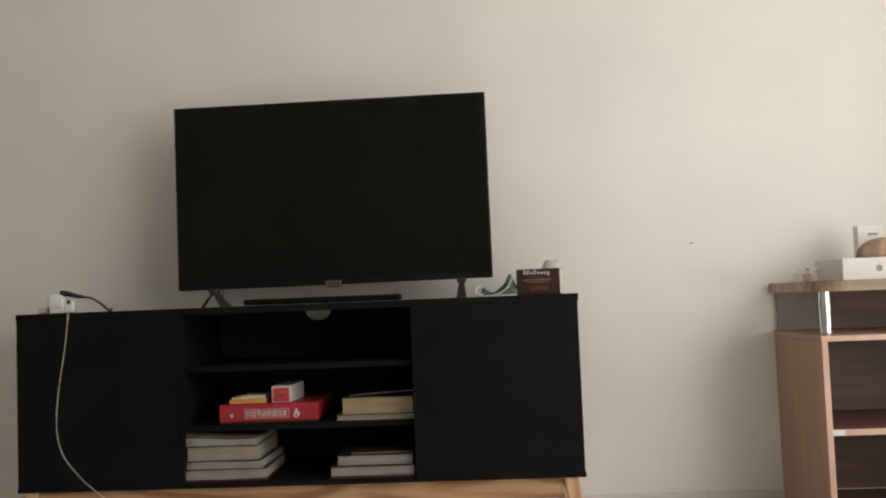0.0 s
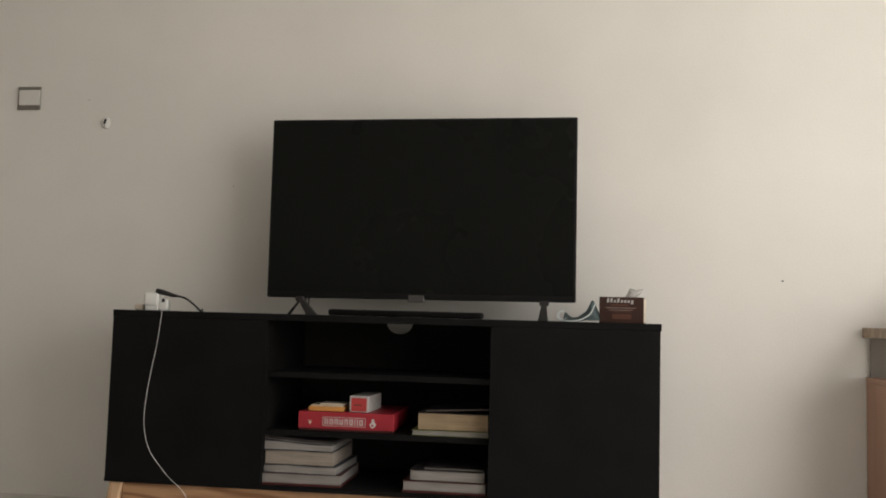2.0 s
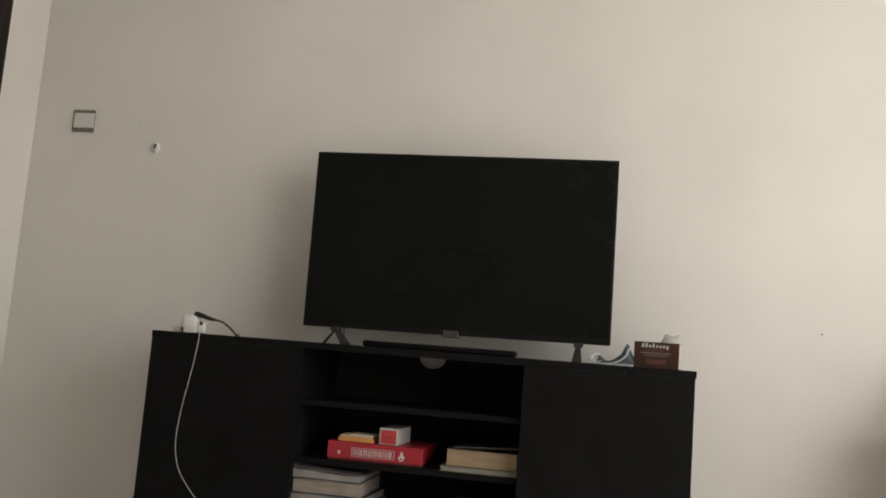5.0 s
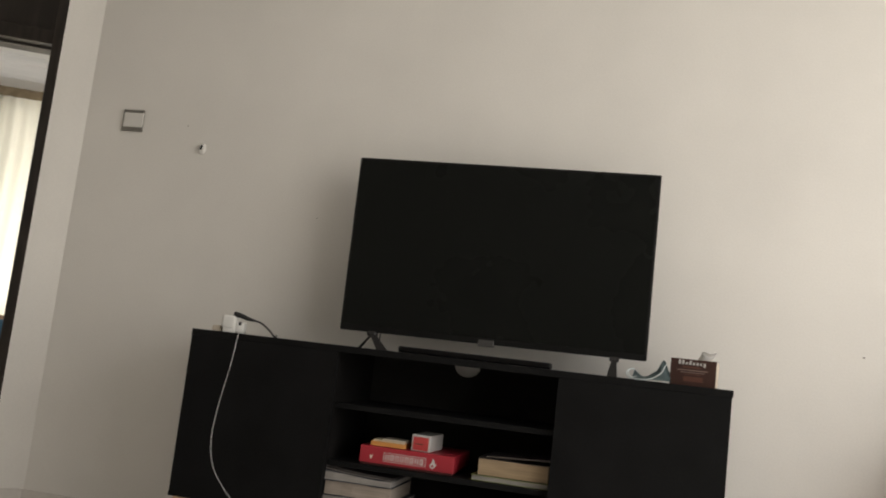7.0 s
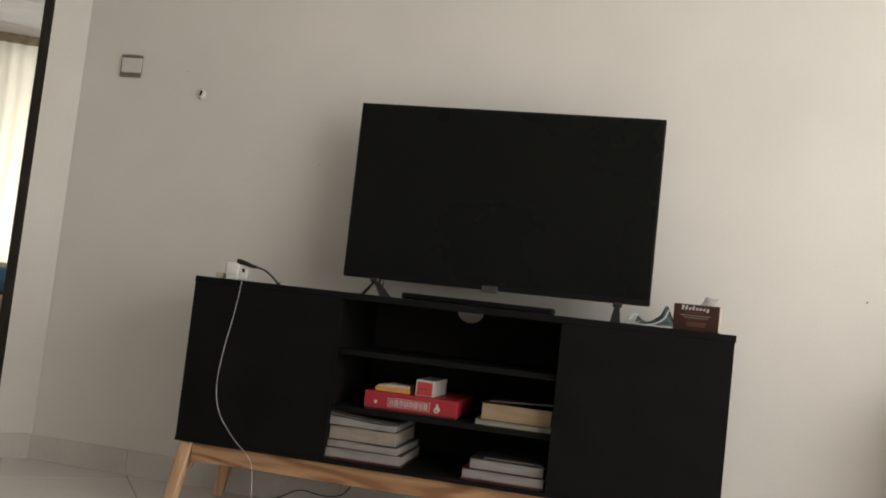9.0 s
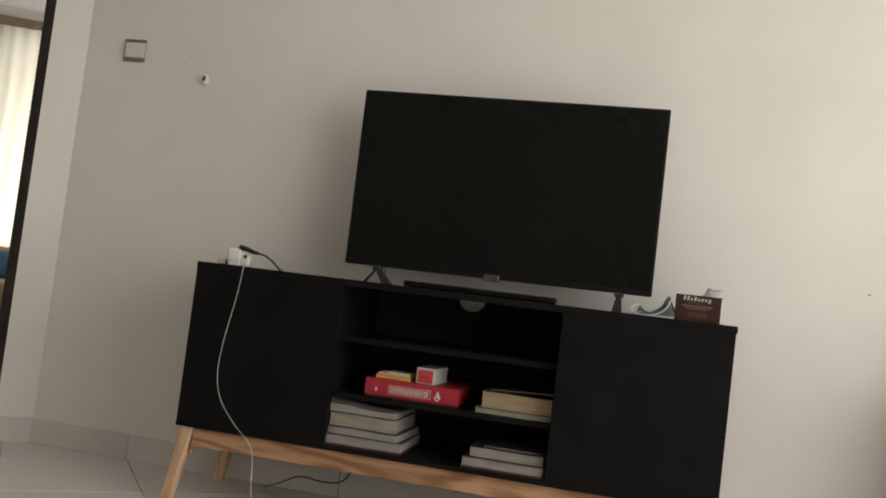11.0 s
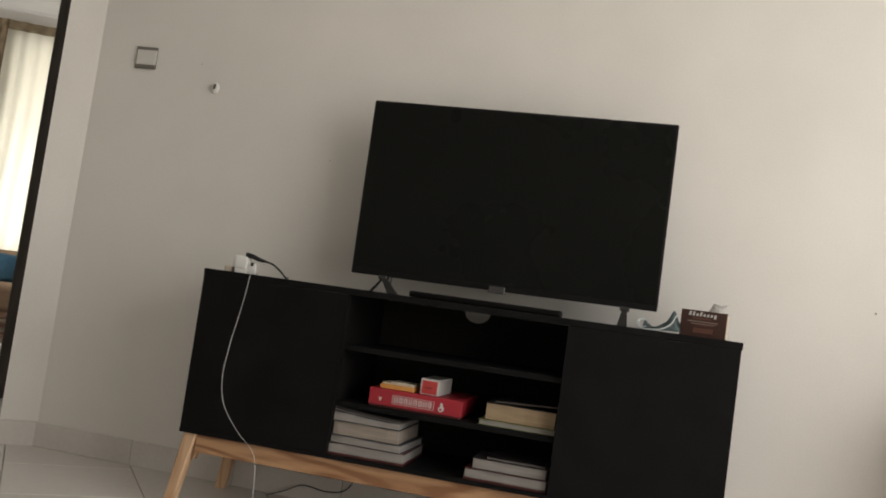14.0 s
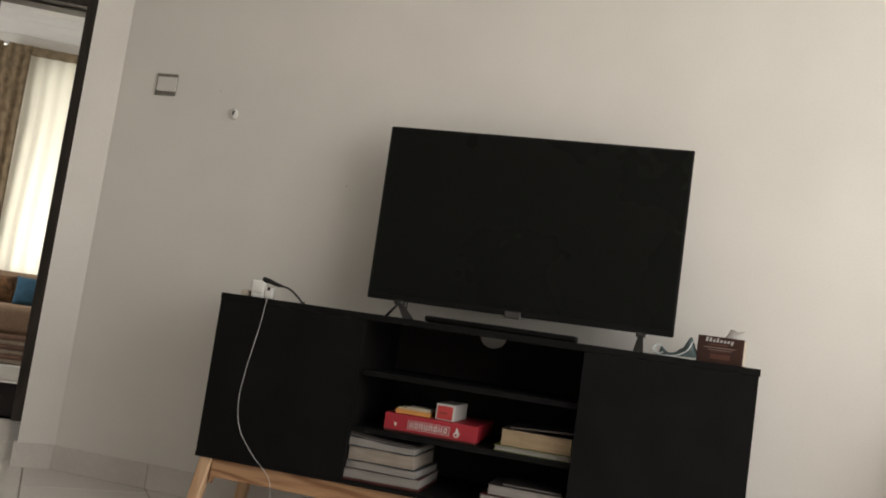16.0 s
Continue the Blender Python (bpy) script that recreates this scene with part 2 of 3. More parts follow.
def panel(points, y0, y1, bevel=0.0, bm=None):
    """An upright outline in x and z, from y0 to y1."""
    bm = bm or bmesh.new()
    a = [bm.verts.new((x, y0, z)) for x, z in points]
    b = [bm.verts.new((x, y1, z)) for x, z in points]
    bm.faces.new(a), bm.faces.new(b[::-1])
    for i in range(len(points)):
        j = (i + 1) % len(points)
        bm.faces.new((a[i], b[i], b[j], a[j]))
    if bevel:
        bmesh.ops.bevel(bm, geom=list(bm.edges), offset=bevel, segments=1, affect="EDGES")
    return bm


def loft(rings, bm=None, closed=True):
    bm = bm or bmesh.new()
    rows = [[bm.verts.new(p) for p in ring] for ring in rings]
    k = len(rows[0])
    for a, b in zip(rows, rows[1:]):
        for i in range(k if closed else k - 1):
            bm.faces.new((a[i], a[(i + 1) % k], b[(i + 1) % k], b[i]))
    if closed:
        bm.faces.new(rows[0][::-1]), bm.faces.new(rows[-1])
    return bm


def smooth_line(points, steps=8):
    """Points on a Catmull-Rom line through the given ones."""
    p = [Vector(q) for q in points]
    p = [2 * p[0] - p[1], *p, 2 * p[-1] - p[-2]]
    out = []
    for a, b, c, d in zip(p, p[1:], p[2:], p[3:]):
        for i in range(steps):
            t = i / steps
            out.append(0.5 * (2 * b + (c - a) * t + (2 * a - 5 * b + 4 * c - d) * t * t + (3 * b - a - 3 * c + d) * t**3))
    return out + [p[-2]]


def tube(points, r0, r1=None, sides=8, bm=None, steps=8):
    line = smooth_line(points, steps) if steps else [Vector(q) for q in points]
    r1 = r0 if r1 is None else r1
    rings, side = [], None
    for i, q in enumerate(line):
        way = (line[min(i + 1, len(line) - 1)] - line[max(i - 1, 0)]).normalized()
        side = (side - way * side.dot(way)).normalized() if side else way.orthogonal().normalized()
        up = way.cross(side)
        r = r0 + (r1 - r0) * i / (len(line) - 1)
        rings.append([q + r * (math.cos(a) * side + math.sin(a) * up) for a in [2 * math.pi * k / sides for k in range(sides)]])
    return loft(rings, bm)


def disc_solid(x, z, r, y0, y1, n=20, lower=1.0):
    return panel([(x + r * math.cos(2 * math.pi * k / n), z + lower * r * math.sin(2 * math.pi * k / n)) for k in range(n)], y0, y1)


def setting(name, bm, mat, label, category, parent=None):
    ob = part(name, bm, mat, parent)
    return tagged(ob, label, category, kind="structure")


# ---- the room ----
H = 2.7
TURN = radians(37.5)
PIER = (-1.766, -0.078)

setting("wall_back", box(-1.665, WIN_X + 0.2, 0, 0.2, 0, H), WALL, "cream painted plaster wall behind the television", "wall")
setting("wall_pier", prism([(-1.6655, 0.0), PIER, (-1.79, 0.02), (-1.72, 1.05), (-1.6655, 1.05)], 0, H), WALL, "cream painted angled wall end beside the doorway", "wall")
bm = box(WIN_X, WIN_X + 0.2, -6.4, WIN_Y - WIN_W / 2, 0, H)
box(WIN_X, WIN_X + 0.2, WIN_Y + WIN_W / 2, 0, 0, H, bm=bm)
box(WIN_X, WIN_X + 0.2, WIN_Y - WIN_W / 2, WIN_Y + WIN_W / 2, 0, WIN_Z - WIN_H / 2, bm=bm)
box(WIN_X, WIN_X + 0.2, WIN_Y - WIN_W / 2, WIN_Y + WIN_W / 2, WIN_Z + WIN_H / 2, H, bm=bm)
setting("wall_right", bm, WALL, "cream painted wall with a window opening", "wall")
setting("wall_rear", box(-3.8, WIN_X, -6.4, -6.2, 0, H), WALL, "cream painted plain wall", "wall")
setting("wall_left", box(-3.8, -3.6, -6.2, 0.25, 0, H), WALL, "cream painted plain wall", "wall")
setting("ceiling", box(-3.8, WIN_X + 0.2, -6.4, 1.4, H, H + 0.15), CEIL, "white painted ceiling", "ceiling")

# skirting tiles
skirt = setting("baseboard", box(-1.66, WIN_X, -0.006, 0.0, 0, 0.086), SKIRT, "pale ceramic skirting along the wall", "baseboard")
x = -1.663
while x < 2.0:
    part("skirting_tile", box(x, x + 0.398, -0.012, -0.004, 0.0, 0.088, 0.0015), SKIRT, skirt)
    x += 0.4
sd = Vector((-math.cos(TURN), -math.sin(TURN), 0))
sn = Vector((math.sin(TURN), -math.cos(TURN), 0))
a, b = Vector((-1.668, -0.004, 0)) + 0.0 * sd, Vector((*PIER, 0)) + 0.012 * sd
setting("baseboard_pier", prism([(a + 0.012 * sn)[:2], (b + 0.012 * sn)[:2], (b - 0.03 * sn)[:2], (a - 0.0 * sn)[:2]], 0, 0.088), SKIRT, "pale ceramic skirting round the wall end", "baseboard")

# ---- television cabinet ----
X0, X1, YF, YB = -0.871, 0.715, -0.43, -0.03
ZB, ZT = 0.230, 0.730
OL, OR = -0.397, 0.250
stand = thing("tv_cabinet", "long black wooden television cabinet on splayed pine legs", "tv stand")
part("top_panel", box(X0, X1, YF, YB, ZT - 0.020, ZT, 0.0015), BLACK, stand)
part("bottom_panel", box(X0, X1, YF, YB, ZB, ZB + 0.012, 0.0015), BLACK, stand)
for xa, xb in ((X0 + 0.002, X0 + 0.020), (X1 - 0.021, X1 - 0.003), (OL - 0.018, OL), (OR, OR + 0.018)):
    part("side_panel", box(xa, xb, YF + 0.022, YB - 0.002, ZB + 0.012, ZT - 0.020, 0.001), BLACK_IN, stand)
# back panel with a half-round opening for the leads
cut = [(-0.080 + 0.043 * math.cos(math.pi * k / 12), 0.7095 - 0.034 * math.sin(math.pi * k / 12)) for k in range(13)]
part("back_panel", panel([(X0 + 0.026, ZB + 0.0125), (X1 - 0.026, ZB + 0.0125), (X1 - 0.026, 0.7095), *cut, (X0 + 0.026, 0.7095)], YB - 0.014, YB - 0.008), LIFTED_BLACK, stand)
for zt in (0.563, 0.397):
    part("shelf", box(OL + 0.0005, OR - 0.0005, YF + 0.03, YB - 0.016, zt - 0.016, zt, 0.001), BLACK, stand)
for xa, xb in ((X0 + 0.002, OL - 0.001), (OR + 0.001, X1 - 0.003)):
    part("door", box(xa, xb, YF + 0.001, YF + 0.0205, ZB + 0.0121, ZT - 0.0201), BLACK, stand)
part("screw_cap", disc_solid(X1 - 0.045, 0.692, 0.004, YF + 0.0015, YF + 0.004, 10), BEZEL, stand)


def apron(xa, xb, ya, yb):
    top, low, r = 0.2295, 0.174, 0.022
    pts = [(xa, top), (xa, low - r)]
    pts += [(xa + r - r * math.cos(a) + 0.0, low - r + r * math.sin(a)) for a in [math.pi / 2 * k / 6 for k in range(1, 7)]]
    pts += [(xb - r + r * math.cos(a), low - r + r * math.sin(a)) for a in [math.pi / 2 * k / 6 for k in range(6, -1, -1)]]
    return panel(pts + [(xb, top)], ya, yb)


part("front_rail", apron(-0.818, 0.652, -0.412, -0.388), PINE, stand)
part("back_rail", apron(-0.818, 0.652, -0.085, -0.062), PINE, stand)
for xa in (-0.845, 0.663):
    part("end_rail", box(xa, xa + 0.022, -0.388, -0.085, 0.178, 0.2295, 0.002), PINE, stand)
for sx, xt in ((-1, -0.8375), (1, 0.673)):
    for sy, yt in ((-1, -0.400), (1, -0.073)):
        rings = []
        for f in (0.0, 0.25, 0.5, 0.75, 1.0):
            z = 0.2295 * (1 - f)
            w, cx, cy = 0.0205 - 0.004 * f, xt + sx * 0.040 * f, yt + sy * 0.012 * f
            c = 0.004
            rings.append([(cx + a, cy + b, z) for a, b in ((-w + c, -w), (w - c, -w), (w, -w + c), (w, w - c), (w - c, w), (-w + c, w), (-w, w - c), (-w, -w + c))])
        part("leg", loft(rings), PINE_LEG, stand)

# ---- television ----
LEAN = 0.25
TX, TZ0, TZ1, TY = 0.4828, 0.7855, 1.3520, -0.2020
tv = thing("television", "black flat-screen television switched off on two splayed feet", "television", pose(0.007, 0, 0, 0, -LEAN, -0.4))
bm = box(-TX, TX, TY, TY + 0.028, TZ0, TZ1, 0.003)
part("housing", bm, BEZEL, tv)
part("back_cover", box(-TX + 0.09, TX - 0.09, TY + 0.028, TY + 0.062, TZ0 + 0.02, TZ0 + 0.33, 0.012), BEZEL, tv)
part("screen", box(-TX + 0.008, TX - 0.008, TY - 0.0015, TY + 0.002, TZ0 + 0.020, TZ1 - 0.008, 0.0006), SCREEN, tv)
part("bezel_strip", box(-TX + 0.002, TX - 0.002, TY - 0.004, TY + 0.002, TZ0 + 0.001, TZ0 + 0.017, 0.001), BEZEL, tv)
part("badge", box(-0.028, 0.022, TY - 0.008, TY + 0.004, TZ0 - 0.008, TZ0 + 0.013, 0.002), BADGE, tv, "small grey badge under the screen")
for ax, fx, rx in ((-0.374, -0.304, -0.444), (0.388, 0.389, 0.384)):
    foot = part("foot", box(ax - 0.014, ax + 0.014, TY - 0.006, TY + 0.026, TZ0 - 0.012, TZ0 + 0.004, 0.003), FOOT, tv)
    for ex, ey, w, dy in ((fx, -0.305, 0.0085, 0.012), (rx, -0.095, 0.0030, 0.004)):
        rings = []
        for f in (0.0, 0.35, 0.7, 1.0):
            low = ZT - ex * math.sin(radians(LEAN)) + 0.0003
            z = TZ0 - 0.004 + (low - TZ0 + 0.004) * f
            cx, cy, h = ax + (ex - ax) * f, TY + 0.01 + (ey - TY - 0.01) * f, w * (0.75 + 0.95 * f)
            rings.append([(cx - h, cy - dy, z), (cx + h, cy - dy, z), (cx + h, cy + dy, z), (cx - h, cy + dy, z)])
        part("prong", loft(rings), FOOT, foot)

lead = thing("tv_lead", "thin black lead hanging behind the television cabinet", "cable")
part("wire", tube([(-0.352, -0.165, 0.80), (-0.355, -0.16, 0.76), (-0.358, -0.14, 0.735), (-0.36, -0.06, 0.732), (-0.37, -0.024, 0.70), (-0.39, -0.020, 0.40), (-0.40, -0.018, 0.16), (-0.425, -0.018, 0.092), (-0.458, -0.018, 0.054), (-0.52, -0.020, 0.043), (-0.60, -0.022, 0.050), (-0.66, -0.030, 0.022), (-0.71, -0.055, 0.003)], 0.0018), WIRE_B, lead)

# ---- on the cabinet ----
bar = thing("soundbar", "low flat black soundbar on the cabinet top", "soundbar", pose(-0.0085, -0.335, ZT, 0, 0, 0.5))
part("case", box(-0.227, 0.227, -0.03, 0.03, 0.0008, 0.0185, 0.006, seg=3), BEZEL, bar)
part("grille", box(-0.215, 0.215, -0.0312, -0.029, 0.0045, 0.0145, 0.0004), BLACK_IN, bar)

tis = thing("tissue_box", "dark brown cardboard tissue box with pale print", "tissue box", pose(0.622, -0.238, ZT, 0, 0, -8))
part("carton", box(-0.063, 0.063, -0.055, 0.055, 0.0, 0.075, 0.0012), BROWN_BOX, tis)
part("side_label", box(0.0632, 0.0640, -0.050, 0.050, 0.003, 0.072), TAN, tis, "pale side panel")
for k in range(8):
    xa, tall = -0.042 + 0.0098 * k, (0.0125, 0.012, 0.0075, 0.012, 0.0075, 0.0075, 0.0075, 0.0075)[k]
    drop = 0.004 if k == 7 else 0.0
    part("title_mark", panel([(xa, 0.0595 - drop), (xa + 0.0065, 0.0590 - drop), (xa + 0.0078, 0.0592 + tall), (xa + 0.002, 0.0590 + tall)], -0.0560, -0.0552), PAPER, tis)
for xa, xb, za, zb, m in ((-0.044, 0.040, 0.0425, 0.0450, PRINT), (-0.034, 0.032, 0.0365, 0.0385, PRINT), (-0.026, 0.024, 0.0315, 0.0335, COPPER), (-0.026, 0.028, 0.012, 0.026, COPPER), (-0.03, 0.02, 0.050, 0.0545, COPPER)):
    part("print_bar", box(xa, xb, -0.0560, -0.0552, za, zb), m, tis)
random.seed(4)
bm = bmesh.new()
rings = []
for k in range(7):
    f = k / 6
    ring = []
    for i in range(14):
        a = 2 * math.pi * i / 14
        r = (0.020 + 0.012 * f) * (1 + 0.35 * math.sin(3 * a + 2 * f) * f) + random.uniform(-0.002, 0.002)
        ring.append((0.020 + 0.016 * f + 0.85 * r * math.cos(a) * (1 - 0.35 * f), 0.45 * r * math.sin(a), 0.072 + 0.022 * f + 0.009 * f * math.sin(2 * a + 1)))
    rings.append(ring)
bm = loft(rings)
part("tissue", bm, TISSUE, tis, "crumpled white tissue", True)

mask = thing("face_mask", "crumpled blue-green surgical face mask with white loops", "face mask", pose(0.497, -0.285, ZT, 0, 0, -6))
bm = bmesh.new()
rows = []
for i in range(29):
    s = i / 28
    top = 0.030 - 0.016 * math.sin(math.pi * min(1, s / 0.55)) + 0.040 * math.exp(-((s - 0.80) / 0.13) ** 2) - 0.010 * s
    row = []
    for j in range(11):
        t = j / 10
        fold = 0.0035 * math.sin(8 * math.pi * t) * (1 - 0.5 * t) + 0.003 * math.sin(11 * s + 5 * t)
        row.append(bm.verts.new((-0.050 + 0.108 * s + 0.006 * t * (0.5 - s), -0.030 + 0.040 * t + 0.020 * (2 * s - 1) ** 2 + fold, 0.0025 + (top - 0.002) * t ** 0.8 + 0.003 * s)))
    rows.append(row)
for r0, r1 in zip(rows, rows[1:]):
    for j in range(10):
        bm.faces.new((r0[j], r0[j + 1], r1[j + 1], r1[j]))
bmesh.ops.solidify(bm, geom=list(bm.faces), thickness=0.0014)
part("fabric", bm, MASK_B, mask, "", True)
part("lining", box(-0.052, -0.030, -0.016, 0.02, 0.020, 0.0225, 0.0008), MASK_W, mask, "white inner edge", shift=pose(0, 0, 0.004, 0, -24, 0) )
part("ear_loop", tube([(-0.044, -0.018, 0.032), (-0.060, -0.030, 0.024), (-0.058, -0.042, 0.008), (-0.032, -0.050, 0.0025), (0.004, -0.048, 0.006), (0.032, -0.038, 0.024), (0.042, -0.024, 0.046), (0.044, -0.010, 0.052)], 0.0019, sides=6), MASK_W, mask, "white elastic loop")
part("ear_loop", tube([(-0.046, 0.020, 0.028), (-0.058, 0.004, 0.030), (-0.058, -0.012, 0.012), (-0.044, -0.028, 0.003)], 0.0015, sides=6), MASK_W, mask, "white elastic loop")

plug = thing("travel_adapter", "white cube plug adapter with a black plug in it", "adapter", pose(-0.795, -0.325, ZT, 0, 0, 14))
part("case", box(-0.026, 0.018, -0.026, 0.026, 0.012, 0.055, 0.007, seg=3), WHITE, plug, "", True)
part("lower_case", box(-0.021, 0.018, -0.024, 0.024, 0.0, 0.016, 0.003, seg=2), WHITE, plug)
part("socket_face", box(0.016, 0.046, -0.022, 0.022, 0.0, 0.037, 0.006, seg=3), WHITE, plug, "rounded white socket block", True)
part("collar", box(0.014, 0.024, -0.020, 0.020, 0.030, 0.046, 0.003, seg=2), WHITE, plug)
part("pin_hole", box(0.027, 0.036, -0.0235, -0.0205, 0.026, 0.037, 0.001), WIRE_B, plug)
part("base_lip", box(-0.056, -0.028, -0.010, 0.022, 0.0, 0.019, 0.005, seg=2), TAN, plug, "pale beige plug end")

pin = thing("power_lead", "black plug and curved lead on the cabinet", "cable", pose(-0.795, -0.325, ZT))
part("plug_body", tube([(0.014, -0.012, 0.058), (0.034, -0.014, 0.056), (0.062, -0.012, 0.048), (0.078, -0.010, 0.046)], 0.0095, 0.0045, 10), WIRE_B, pin, "moulded black plug")
part("wire", tube([(0.076, -0.010, 0.0462), (0.100, 0.000, 0.040), (0.124, 0.010, 0.022), (0.141, 0.02, 0.003), (0.105, 0.12, 0.003), (0.030, 0.298, 0.003), (0.026, 0.310, -0.02), (0.024, 0.312, -0.3)], 0.0030), WIRE_B, pin)

cord = thing("charging_cable", "thin white charging cable hanging down the cabinet front", "cable")
part("wire", tube([(-0.765, -0.356, 0.745), (-0.740, -0.400, 0.735), (-0.716, -0.434, 0.733), (-0.713, -0.441, 0.722), (-0.722, -0.4425, 0.636), (-0.743, -0.443, 0.507), (-0.749, -0.444, 0.41), (-0.730, -0.444, 0.332), (-0.675, -0.445, 0.264), (-0.617, -0.446, 0.213), (-0.601, -0.446, 0.166), (-0.593, -0.448, 0.088), (-0.576, -0.455, 0.030), (-0.540, -0.48, 0.004), (-0.42, -0.56, 0.0025)], 0.0007), WIRE_W, cord)

# ---- in the cabinet ----


def book(label, x, y, z, w, d, h, cover, pages, turn=0.0, curl=0.0, tilt=0.0, cover_t=0.0012, wave=0.0004, base=0.0):
    """A lying book whose pages show in front and at the right; its spine is at the rear."""
    b = thing("book", label, "book", pose(x, y, z, 0, tilt, turn), "books in the cabinet")

    def sheet(z0, z1, inset):
        bm = bmesh.new()
        n, rings = 12, []
        for i in range(n + 1):
            s = i / n
            ease = (1 - s) ** 2
            low, high = (base + (curl - base) * q / h for q in (z0, z1))
            sag = wave * math.sin(9 * s + 40 * w + 7 * z) * min(1, h / 0.02)
            fy = inset + 0.0012 * math.sin(17 * s + 90 * h)
            px = inset + (w - 2 * inset) * s
            za, zb = z0 + low * ease + sag * z0 / h, z1 + high * ease + sag * z1 / h
            rings.append([(px, fy, za), (px, d, za), (px, d, zb), (px, fy, zb)])
        return loft(rings, bm)

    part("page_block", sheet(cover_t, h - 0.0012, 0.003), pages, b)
    part("cover", sheet(0, cover_t, 0), cover, b)
    part("cover", sheet(h - 0.0012, h, 0), cover, b)
    part("spine", box(0, w, d, d + 0.0015, 0, h), cover, b)
    return b


Y0, Y1 = -0.382, -0.404
zz = ZB + 0.0163
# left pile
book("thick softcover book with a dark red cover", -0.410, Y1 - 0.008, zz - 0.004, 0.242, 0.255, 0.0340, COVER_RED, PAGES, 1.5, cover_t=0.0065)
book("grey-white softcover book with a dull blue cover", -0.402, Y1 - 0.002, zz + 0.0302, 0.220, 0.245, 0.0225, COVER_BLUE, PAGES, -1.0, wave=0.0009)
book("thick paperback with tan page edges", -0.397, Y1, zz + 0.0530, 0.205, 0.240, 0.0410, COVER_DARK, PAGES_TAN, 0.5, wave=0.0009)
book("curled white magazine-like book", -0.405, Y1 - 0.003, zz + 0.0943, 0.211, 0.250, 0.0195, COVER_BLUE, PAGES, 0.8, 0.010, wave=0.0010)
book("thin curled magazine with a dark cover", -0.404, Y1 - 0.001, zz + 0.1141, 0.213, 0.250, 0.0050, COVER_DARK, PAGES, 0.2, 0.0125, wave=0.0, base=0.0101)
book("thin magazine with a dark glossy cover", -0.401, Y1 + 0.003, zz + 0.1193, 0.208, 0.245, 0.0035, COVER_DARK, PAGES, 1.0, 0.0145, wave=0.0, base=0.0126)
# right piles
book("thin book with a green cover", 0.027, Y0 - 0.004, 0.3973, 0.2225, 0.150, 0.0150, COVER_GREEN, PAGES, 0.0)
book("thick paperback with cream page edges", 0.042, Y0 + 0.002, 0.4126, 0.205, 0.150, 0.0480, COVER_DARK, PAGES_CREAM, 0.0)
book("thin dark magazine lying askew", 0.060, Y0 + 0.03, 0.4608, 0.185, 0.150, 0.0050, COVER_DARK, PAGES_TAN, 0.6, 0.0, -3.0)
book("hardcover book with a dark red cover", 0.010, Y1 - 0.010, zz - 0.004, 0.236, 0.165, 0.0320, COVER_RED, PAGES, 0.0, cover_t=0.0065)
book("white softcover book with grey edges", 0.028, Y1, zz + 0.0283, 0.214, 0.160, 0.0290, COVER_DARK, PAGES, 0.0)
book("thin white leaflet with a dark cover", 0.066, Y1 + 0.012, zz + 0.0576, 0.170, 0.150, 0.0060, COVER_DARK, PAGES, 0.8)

game = thing("board_game", "flat red board game box with white print", "board game", pose(-0.306, -0.384, 0.3975, 0, 0, 1.0))
part("lid", box(0.0, 0.280, 0.0, 0.275, 0.006, 0.0535, 0.001), RED, game)
part("tray", box(0.002, 0.278, 0.002, 0.273, 0.0, 0.008, 0.0008), COVER_RED, game)
for xa, xb, za, zb in ((0.072, 0.198, 0.0145, 0.0158), (0.072, 0.198, 0.0385, 0.0398), (0.072, 0.0735, 0.0145, 0.0398), (0.1965, 0.198, 0.0145, 0.0398)):
    part("print_frame", box(xa, xb, -0.0010, -0.0002, za, zb), PAPER, game)
for k in range(8):
    xa = 0.078 + 0.0146 * k
    part("print_bar", box(xa, xa + 0.0105, -0.0010, -0.0002, 0.019, 0.035), PAPER, game)
    part("print_gap", box(xa + 0.0035, xa + 0.0070, -0.0014, -0.0004, 0.0225 if k % 2 else 0.019, 0.0315 if k % 3 else 0.035), RED, game)
part("print_shape", panel([(0.210, 0.022), (0.213, 0.015), (0.219, 0.012), (0.225, 0.016), (0.230, 0.024), (0.225, 0.029), (0.222, 0.038), (0.217, 0.040), (0.216, 0.030)], -0.0010, -0.0002), PAPER, game)
part("print_dot", disc_solid(0.2185, 0.020, 0.0035, -0.0014, -0.0004, 10), RED, game)
part("print_shape", panel([(0.030, 0.031), (0.033, 0.018), (0.037, 0.018), (0.040, 0.031), (0.035, 0.026)], -0.0010, -0.0002), TAN, game)

cards = thing("card_box", "small white card box with a red front", "card box", pose(-0.162, -0.356, 0.4514, 0, 0, -2))
part("carton", box(0, 0.056, 0, 0.155, 0, 0.0470, 0.001), PAPER, cards)
part("front_label", panel([(0.005, 0.003), (0.051, 0.003), (0.051, 0.041), (0.005, 0.041)], -0.0010, -0.0002), RED_2, cards, "red front label")
part("print_bar", box(0.012, 0.036, -0.0016, -0.0006, 0.019, 0.022), COPPER, cards)
pad = thing("card_pack", "flat cream card pack with an orange edge", "cards", pose(-0.283, -0.362, 0.4514, 0, 0, 1))
part("lower_pack", box(0, 0.104, 0, 0.085, 0, 0.0125, 0.001), ORANGE, pad)
part("upper_pack", box(0.004, 0.100, 0.006, 0.082, 0.0127, 0.0175, 0.001), CREAM, pad)
part("top_card", box(0.030, 0.102, 0.012, 0.084, 0.0177, 0.0215, 0.0006), TAN, pad)

